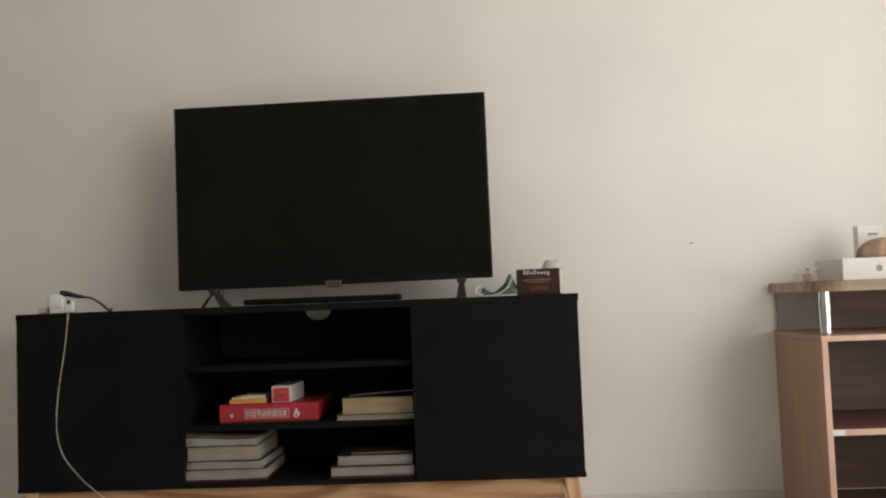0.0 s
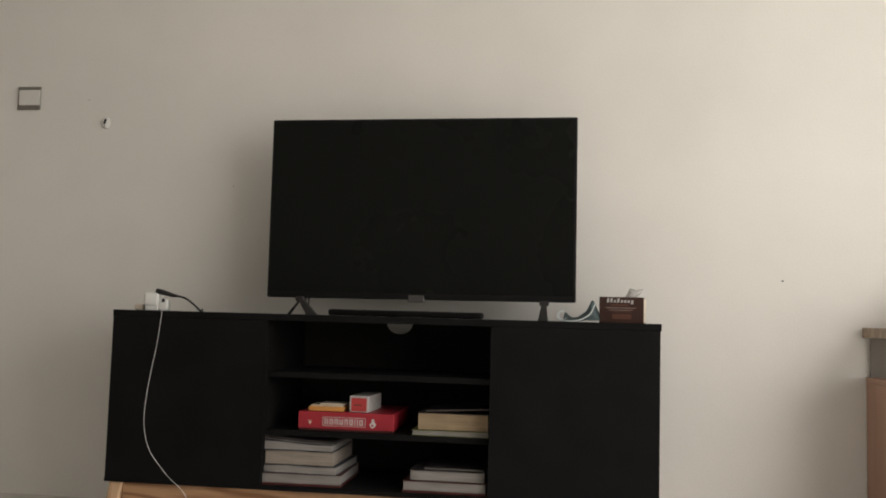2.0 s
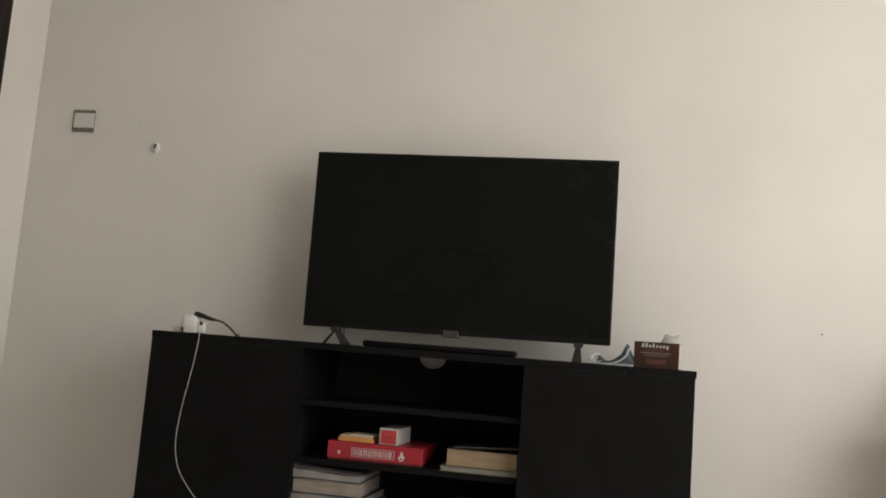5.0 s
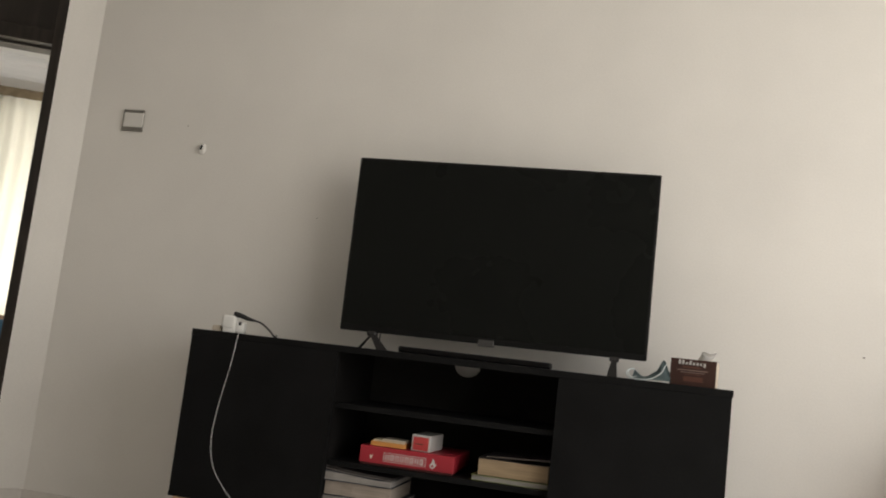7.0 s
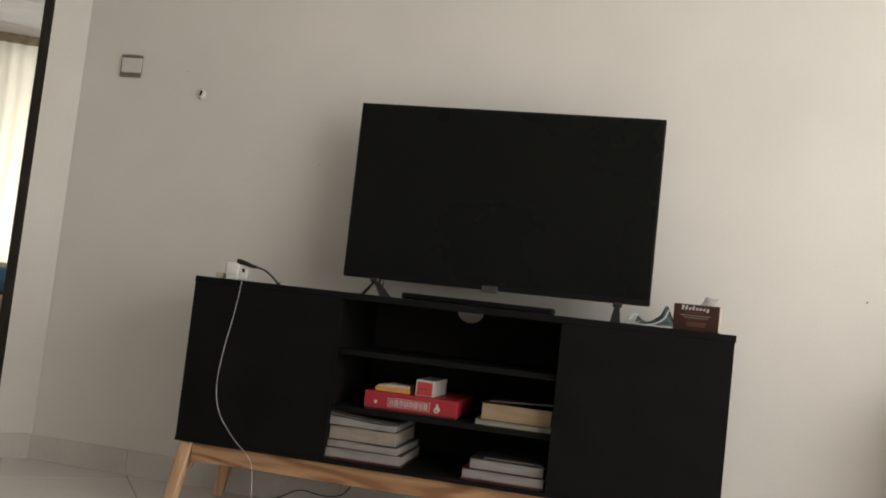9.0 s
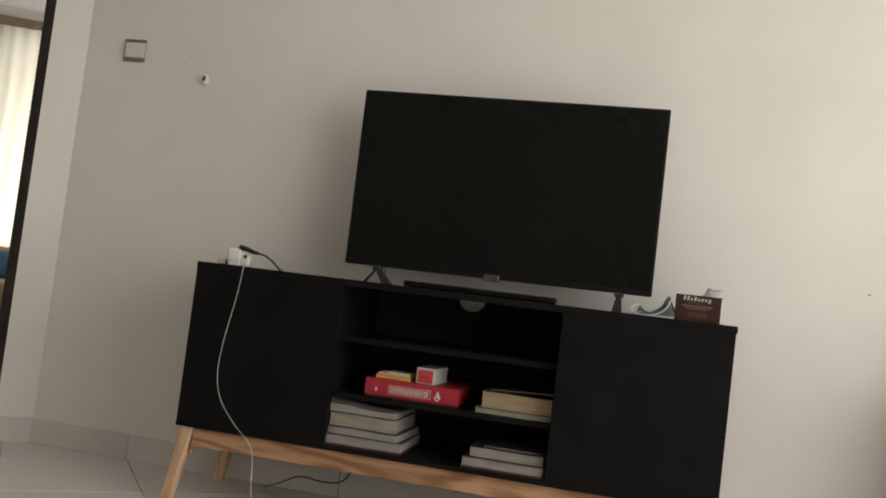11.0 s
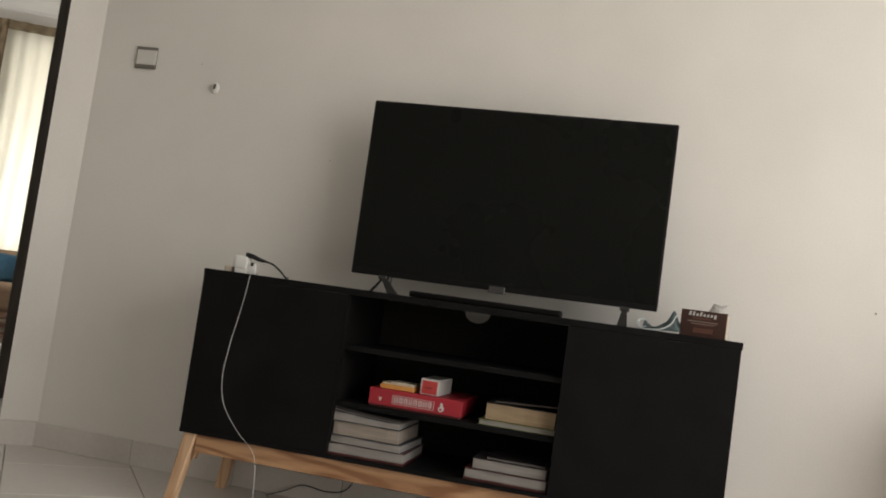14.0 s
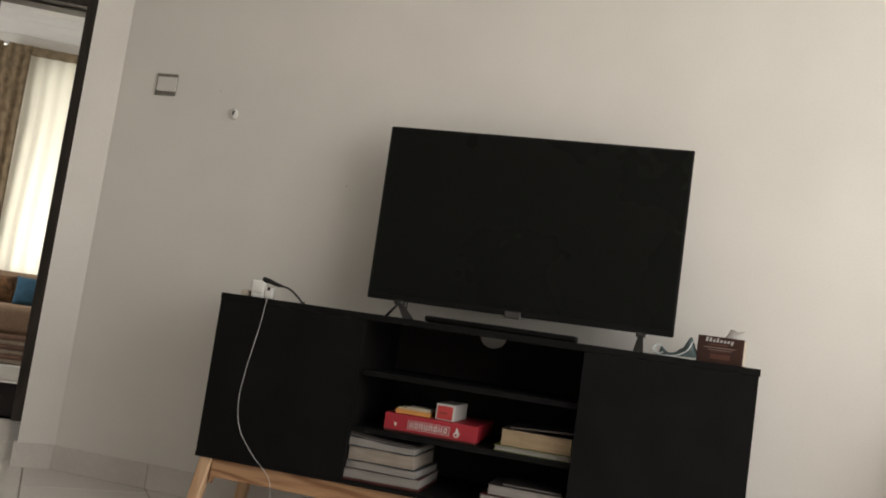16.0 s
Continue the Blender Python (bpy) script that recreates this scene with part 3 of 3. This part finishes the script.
# ---- on the wall ----
sw = thing("light_switch", "square grey metal light switch with a white rocker", "light switch", pose(-1.4635, 0, 1.4775))
part("plate", box(-0.043, 0.043, -0.0075, -0.0, -0.0415, 0.0415, 0.002, seg=2), SWITCH_G, sw)
part("rocker", box(-0.0360, 0.0445, -0.0115, -0.0070, -0.0265, 0.0290, 0.004, seg=3), SWITCH_W, sw, "white rocker")

hk = thing("wall_hook", "small white adhesive wall hook", "hook", pose(-1.164, 0, 1.387))
rings = [[(r * math.cos(a), y, 1.45 * r * math.sin(a)) for a in [2 * math.pi * k / 20 for k in range(20)]] for r, y in ((0.0140, 0.0), (0.0140, -0.005), (0.0110, -0.009), (0.004, -0.0105))]
part("base", loft(rings), WHITE, hk, "", True)
part("prong", tube([(-0.002, -0.009, 0.010), (0.001, -0.016, 0.001), (0.003, -0.021, -0.005), (0.005, -0.019, 0.004), (0.006, -0.018, 0.010)], 0.0030), WIRE_B, hk, "grey metal prong")
for xn, zn in ((1.127, 0.876), (-1.235, 1.470), (-0.685, 1.165)):
    nail = thing("nail", "tiny dark nail head in the wall", "nail", pose(xn, 0, zn), "nails")
    part("head", disc_solid(0, 0, 0.003 if xn > 0 else 0.0014, -0.003, 0.0, 10), RACK, nail)

# ---- low bookcase ----
BX0, BX1, BY = 1.371, 1.985, -0.405
case = thing("bookcase", "low brown laminate bookcase with a raised top on chrome posts", "bookcase")
part("side_panel", box(BX0, BX0 + 0.017, BY + 0.001, -0.006, 0.0, 0.570, 0.0008), SIDE, case)
part("side_panel", box(BX1 - 0.017, BX1, BY + 0.001, -0.006, 0.0, 0.570, 0.0008), SIDE, case)
for xa in (BX0, BX1 - 0.017):
    part("edge_band", box(xa + 0.0005, xa + 0.0165, BY - 0.0015, BY + 0.0012, 0.0, 0.570), SIDE_EDGE, case)
part("body_top", box(BX0, BX1, BY + 0.001, -0.006, 0.5705, 0.586, 0.0008), SIDE, case)
part("edge_band", box(BX0, BX1, BY - 0.0015, BY + 0.0008, 0.571, 0.5855), SIDE_EDGE, case)
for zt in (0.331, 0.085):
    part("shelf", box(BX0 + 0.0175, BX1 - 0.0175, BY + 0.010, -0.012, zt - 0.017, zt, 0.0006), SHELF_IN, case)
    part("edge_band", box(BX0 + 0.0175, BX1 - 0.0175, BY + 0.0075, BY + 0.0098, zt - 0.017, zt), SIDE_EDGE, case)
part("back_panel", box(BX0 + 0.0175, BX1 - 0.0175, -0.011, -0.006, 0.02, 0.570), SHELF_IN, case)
# added panel: the wall's shade behind the post, put into its grey
part("wall_shade_panel", box(BX0 + 0.012, 1.522, -0.016, -0.006, 0.5865, 0.706), RACK, case, "grey panel standing in for the shaded wall under the raised top")
part("riser_panel", box(1.5225, BX1 - 0.002, -0.030, -0.006, 0.5865, 0.706), SHELF_IN, case, "dark brown panel under the raised top")
r = 0.09
outline = [(BX0 - 0.010, -0.006), (BX0 - 0.010, BY + r)]
outline += [(BX0 - 0.010 + r - r * math.cos(a), BY + r - r * math.sin(a)) for a in [math.pi / 2 * k / 8 for k in range(1, 9)]]
outline += [(BX1 + 0.004 - r + r * math.sin(a), BY + r - r * math.cos(a)) for a in [math.pi / 2 * k / 8 for k in range(0, 9)]]
outline += [(BX1 + 0.004, -0.006)]
part("top_board", prism(outline, 0.707, 0.736), PLATE, case, "mottled brown raised top")
for px in (1.4190, 1.9260):
    part("post", tube([(px, -0.315, 0.5868), (px, -0.315, 0.7064)], 0.0162, sides=36, steps=0), CHROME, case, "polished chrome post")
part("edge_cap", box(BX0 + 0.018, BX0 + 0.050, BY + 0.0055, BY + 0.0076, 0.315, 0.330), COVER_WHITE, case, "short pale end of the shelf edging")

dev = thing("device_box", "flat white cardboard device box with a grey mark", "box", pose(1.487, -0.285, 0.7362, 0, 0, 3.5))
part("lid", box(0, 0.285, 0, 0.185, 0.0, 0.0630, 0.0012), COVER_WHITE, dev)
part("mark", disc_solid(0.106, 0.032, 0.0095, -0.0010, -0.0002, 14), GREY, dev, "plain grey round mark")
part("mark_top", panel([(0.106, 0.044), (0.112, 0.049), (0.111, 0.044)], -0.0010, -0.0002), GREY, dev)
small = thing("small_box", "small white box with a dark printed bar", "box", pose(1.590, -0.150, 0.7994, 0, 0, 4))
part("carton", box(0, 0.072, 0, 0.030, 0, 0.100, 0.001), COVER_WHITE, small)
part("print_bar", box(0.030, 0.060, -0.0010, -0.0002, 0.070, 0.077), GREY, small)
dome = thing("wooden_brush", "rounded ribbed brown wooden brush", "brush", pose(1.652, -0.215, 0.7994))
bm = bmesh.new()
rings = []
for k in range(9):
    f = k / 8 * math.pi / 2 * 0.97
    rings.append([(0.095 * math.cos(f) ** 0.8 * math.cos(a) * (1 + 0.04 * math.cos(16 * a)), 0.036 * math.cos(f) ** 0.8 * math.sin(a) * (1 + 0.04 * math.cos(16 * a)), 0.060 * math.sin(f)) for a in [2 * math.pi * i / 48 for i in range(48)]])
part("body", loft(rings), BRUSH, dome, "", True)
adp = thing("phone_charger", "small pale charger with a tangled thin lead", "charger", pose(1.435, -0.17, 0.7362, 0, 0, 20))
part("case", box(-0.014, 0.014, -0.020, 0.020, 0, 0.026, 0.003, seg=2), TAN, adp)
part("pin", box(-0.010, -0.006, -0.004, 0.004, 0.026, 0.040), GREY, adp)
part("wire", tube([(0.0, 0.020, 0.012), (-0.02, 0.04, 0.02), (0.0, 0.06, 0.045), (0.04, 0.05, 0.05), (0.05, 0.02, 0.035), (0.02, 0.0, 0.042), (-0.01, 0.01, 0.045), (-0.03, 0.03, 0.012), (-0.02, 0.06, 0.002)], 0.0012, sides=6), MASK_W, adp)
part("wire", tube([(0.0, -0.02, 0.012), (-0.03, -0.03, 0.03), (-0.05, 0.0, 0.05), (-0.02, 0.03, 0.062), (0.02, 0.02, 0.055), (0.03, -0.01, 0.04), (-0.01, -0.03, 0.034), (-0.045, -0.01, 0.024), (-0.03, 0.04, 0.030), (0.01, 0.06, 0.058), (0.04, 0.05, 0.030), (0.03, 0.07, 0.002)], 0.0013, sides=6), MASK_W, adp)

# ---- bedroom doorway ----
# in the doorway's own plan: x along the door, -y into the bedroom
DW, DH = 0.86, 2.03


def local(bm):
    bm.transform(ROOM)
    return bm


bm = box(-1.2, -0.105, -0.16, 0, 0, H)
box(DW + 0.105, 1.6, -0.16, 0, 0, H, bm=bm)
box(-0.105, DW + 0.105, -0.16, 0, DH + 0.48, H, bm=bm)
setting("wall_door", local(bm), WALL, "cream painted wall round the bedroom door", "wall")
door_f = thing("door_1", "dark brown wooden doorway with a panel above", "door frame", ROOM, kind="structure")
for xa, xb in ((-0.104, -0.010), (DW, DW + 0.104)):
    part("jamb", box(xa, xb, -0.17, 0.014, 0, DH + 0.478, 0.003), FRAME_D, door_f)
# thin inner strips, paler and greyer than the frame
part("stop_strip", box(-0.010, -0.004, -0.16, -0.06, 0, DH - 0.002), FRAME_EDGE, door_f, "greyish inner edge")
part("head", box(-0.010, DW, -0.17, 0.014, DH, DH + 0.07, 0.003), FRAME_D, door_f)
part("head_strip", box(0.008, DW, -0.16, -0.06, DH - 0.010, DH - 0.0005), FRAME_EDGE, door_f, "greyish inner edge")
part("transom_panel", box(-0.010, DW, -0.10, -0.04, DH + 0.07, DH + 0.478), FRAME_D, door_f)
leaf = thing("door_leaf", "dark brown wooden door standing open beside its frame", "door", ROOM @ pose(DW - 0.004, 0.018, 0.008, 0, 0, -38))
part("slab", box(-0.80, 0.0, 0.0, 0.04, 0, 2.0, 0.002), FRAME_D, leaf)
for za, zb in ((0.15, 0.90), (1.05, 1.85)):
    part("inset_panel", box(-0.68, -0.12, 0.038, 0.046, za, zb, 0.003), FRAME_D, leaf)
handle = part("handle", tube([(-0.74, 0.04, 1.0), (-0.74, 0.085, 1.0), (-0.70, 0.09, 1.0), (-0.62, 0.09, 0.998)], 0.009), CHROME, leaf)

# ---- bedroom ----
BV, BH = 2.62, 2.62
WX0, WX1, WZ0, WZ1 = -0.6, 0.86, 0.62, 2.28
bm = box(-1.4, WX0, -BV - 0.2, -BV, 0, BH)
box(WX1, 2.2, -BV - 0.2, -BV, 0, BH, bm=bm)
box(WX0, WX1, -BV - 0.2, -BV, 0, WZ0, bm=bm)
box(WX0, WX1, -BV - 0.2, -BV, WZ1, BH, bm=bm)
setting("wall_window", local(bm), WALL, "pale bedroom wall with a curtained window", "wall")
setting("wall_bedroom_a", local(box(-1.4, -1.2, -BV, 0.0, 0, BH)), WALL, "pale bedroom side wall", "wall")
# side wall with an unseen opening, added for the bedroom fill lamp
bm = box(1.9, 2.1, -BV, -1.9, 0, BH)
box(1.9, 2.1, -0.7, -0.16, 0, BH, bm=bm)
box(1.9, 2.1, -1.9, -0.7, 0, 0.9, bm=bm)
box(1.9, 2.1, -1.9, -0.7, 2.1, BH, bm=bm)
setting("wall_bedroom_b", local(bm), WALL, "pale bedroom side wall", "wall")
setting("wall_bedroom_c", local(box(1.6, 1.9, -0.36, -0.16, 0, BH)), WALL, "pale bedroom side wall", "wall")
setting("ceiling_bedroom", local(box(-1.4, 2.1, -BV - 0.2, -0.161, BH, BH + 0.1)), CEIL, "white bedroom ceiling", "ceiling")
prof = [(0, 2.465), (0.014, 2.468), (0.020, 2.490), (0.050, 2.525), (0.085, 2.552), (0.112, 2.562), (0.122, 2.590), (0.122, 2.62), (0, 2.62)]
bm = loft([[(xx, -BV + p, q) for p, q in prof] for xx in (-1.2, 1.9)])
setting("trim_cornice", local(bm), CEIL, "white moulded plaster cornice", "cornice")
win = thing("window_1", "tall bright bedroom window behind sheer curtains", "window", ROOM, kind="structure")
for xa, xb, za, zb in ((WX0, WX0 + 0.05, WZ0, WZ1), (WX1 - 0.05, WX1, WZ0, WZ1), (WX0 + 0.05, WX1 - 0.05, WZ0, WZ0 + 0.05), (WX0 + 0.05, WX1 - 0.05, WZ1 - 0.05, WZ1), (0.105, 0.155, WZ0 + 0.05, WZ1 - 0.05)):
    part("window_frame", box(xa, xb, -BV - 0.12, -BV - 0.06, za, zb, 0.004), WHITE, win)
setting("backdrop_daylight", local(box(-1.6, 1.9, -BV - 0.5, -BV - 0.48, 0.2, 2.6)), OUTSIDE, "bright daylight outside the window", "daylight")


def curtain(x0, x1, y, z0, z1, folds, deep, seed):
    rnd = random.Random(seed)
    ph = [rnd.uniform(-1, 1) for _ in range(8)]
    bm, rows, n = bmesh.new(), [], int(folds * 10)
    for j in range(13):
        t = j / 12
        row = []
        for i in range(n + 1):
            s = i / n
            wob = deep * math.sin(2 * math.pi * folds * (s + 0.015 * math.sin(5 * s + ph[0])) + 0.5 * ph[1] * t) * (0.55 + 0.45 * t) + 0.3 * deep * math.sin(13 * s + 3 * t + ph[2])
            row.append(bm.verts.new((x0 + (x1 - x0) * (s + 0.01 * ph[3] * math.sin(6 * t)), y + wob, z1 + (z0 - z1) * t)))
        rows.append(row)
    for a, b in zip(rows, rows[1:]):
        for i in range(n):
            bm.faces.new((a[i], a[i + 1], b[i + 1], b[i]))
    return bm


sheer = thing("sheer_curtain", "bright cream sheer curtain hanging before the window", "curtain", ROOM)
part("fabric", curtain(-0.62, 0.95, -BV + 0.05, 0.40, 2.34, 15, 0.014, 2), SHEER, sheer, "", True)
drape = thing("drape", "patterned tan drape gathered at the window's side", "curtain", ROOM)
part("fabric", curtain(0.86, 1.10, -BV + 0.115, 0.30, 2.37, 3.5, 0.014, 5), DRAPE, drape, "", True)
part("heading", curtain(-0.62, 0.90, -BV + 0.105, 2.30, 2.372, 16, 0.008, 7), DRAPE_TOP, drape, "tan heading band", True)
rod = thing("curtain_rod", "dark curtain rod with a shiny metal finial", "curtain rod", ROOM)
part("pole", tube([(-0.70, -BV + 0.085, 2.357), (1.03, -BV + 0.085, 2.357)], 0.008, sides=12, steps=0), FRAME_D, rod)
part("finial", tube([(1.025, -BV + 0.095, 2.357), (1.045, -BV + 0.095, 2.357), (1.075, -BV + 0.095, 2.357)], 0.024, 0.014, 12), CHROME, rod, "shiny metal finial", True)
for xa in (-0.60, 1.00):
    part("bracket", box(xa - 0.008, xa + 0.008, -BV, -BV + 0.09, 2.344, 2.364, 0.002), FRAME_D, rod)

bed = thing("bed", "bed with tan bedding and a striped blanket over white sheet", "bed", ROOM)
part("base", box(-0.9, 1.7, -2.50, -1.55, 0.0, 0.098, 0.01, seg=2), SHEET, bed, "white hanging sheet hem")
part("mattress", box(-0.9, 1.7, -2.50, -1.605, 0.086, 0.44, 0.05, seg=4), BEDDING, bed)
for k in range(6):
    za = 0.105 + 0.030 * k
    part("blanket_stripe", box(-0.92, 1.72, -1.615 + 0.012 * (k % 2), -1.575 + 0.008 * (k % 2), za, za + 0.029, 0.008, seg=2), STRIPE_A if k % 2 else STRIPE_B, bed)
part("cover", box(-0.91, 1.71, -2.51, -1.585, 0.29, 0.47, 0.04, seg=4), BEDDING, bed, "tan bed cover")


def cushion(label, mat, m, w, h, d):
    c = thing("cushion", label, "cushion", m, "cushions on the bed")
    bm, n, grid = bmesh.new(), 12, {}
    for side in (0, 1):
        for i in range(n + 1):
            for j in range(n + 1):
                u, v = 2 * i / n - 1, 2 * j / n - 1
                if side and (abs(u) == 1 or abs(v) == 1):
                    grid[1, i, j] = grid[0, i, j]
                    continue
                puff = d / 2 * (max(0, (1 - u * u) * (1 - v * v))) ** 0.45
                pinch = 1 - 0.07 * (u * u * (1 - v * v) + v * v * (1 - u * u)) * 0.8
                grid[side, i, j] = bm.verts.new((w / 2 * u * pinch, puff * (1 if side else -1), h / 2 + h / 2 * v * pinch))
        for i in range(n):
            for j in range(n):
                bm.faces.new([grid[side, a, b] for a, b in ((i, j), (i + 1, j), (i + 1, j + 1), (i, j + 1))])
    part("fabric", bm, mat, c, "", True)
    return c


cushion("blue fabric cushion leaning on the bed", BLUE, ROOM @ pose(0.46, -2.00, 0.462, 12, 0, 0), 0.20, 0.205, 0.10)
cushion("dark brown patterned cushion on the bed", PATTERN, ROOM @ pose(0.665, -2.05, 0.462, 14, 0, 8), 0.21, 0.20, 0.10)
cushion("tan fabric cushion on the bed", BEDDING, ROOM @ pose(0.60, -2.28, 0.462, 8, 0, 0), 0.5, 0.23, 0.12)
rug = thing("door_mat", "dark brown mat on the bedroom floor", "mat", ROOM)
part("pile", box(-0.02, 0.84, -1.35, -0.02, 0.001, 0.012, 0.003), MAT, rug)

# ---- floor ----
floor = setting("floor", box(-5.6, WIN_X + 0.2, -6.4, 4.6, -0.15, -0.003), GROUT, "grey jointed tiled floor", "floor")
tw = 0.41
ex, ey = Vector((math.cos(TURN), math.sin(TURN), 0)), Vector((-math.sin(TURN), math.cos(TURN), 0))
org = Vector((-1.729, -0.071, 0)) + 0.11 * ey
tile_me = bpy.data.meshes.new("tile")
bm = box(0.002, tw - 0.002, 0.002, tw - 0.002, -0.006, 0.0, 0.0012)
bm.to_mesh(tile_me)
bm.free()
tile_me.materials.append(TILE)
rest = bmesh.new()
for i in range(-16, 22):
    for j in range(-22, 16):
        c = org + ex * tw * (i + 0.5) + ey * tw * (j + 0.5)
        if not (-3.9 < c.x < 2.5 and -6.4 < c.y < 3.5):
            continue
        m = Matrix.Translation(org + ex * tw * i + ey * tw * j) @ Matrix.Rotation(TURN, 4, "Z")
        if -2.9 < c.x < 1.9 and -2.2 < c.y < 0.9:
            t = new("tile", tile_me)
            t.parent, t.matrix_basis = floor, m
        else:
            k = len(rest.verts)
            rest.from_mesh(tile_me)
            rest.verts.ensure_lookup_table()
            bmesh.ops.transform(rest, matrix=m, verts=rest.verts[k:])
tagged(part("floor_tiling", rest, TILE, floor), kind="stuff")
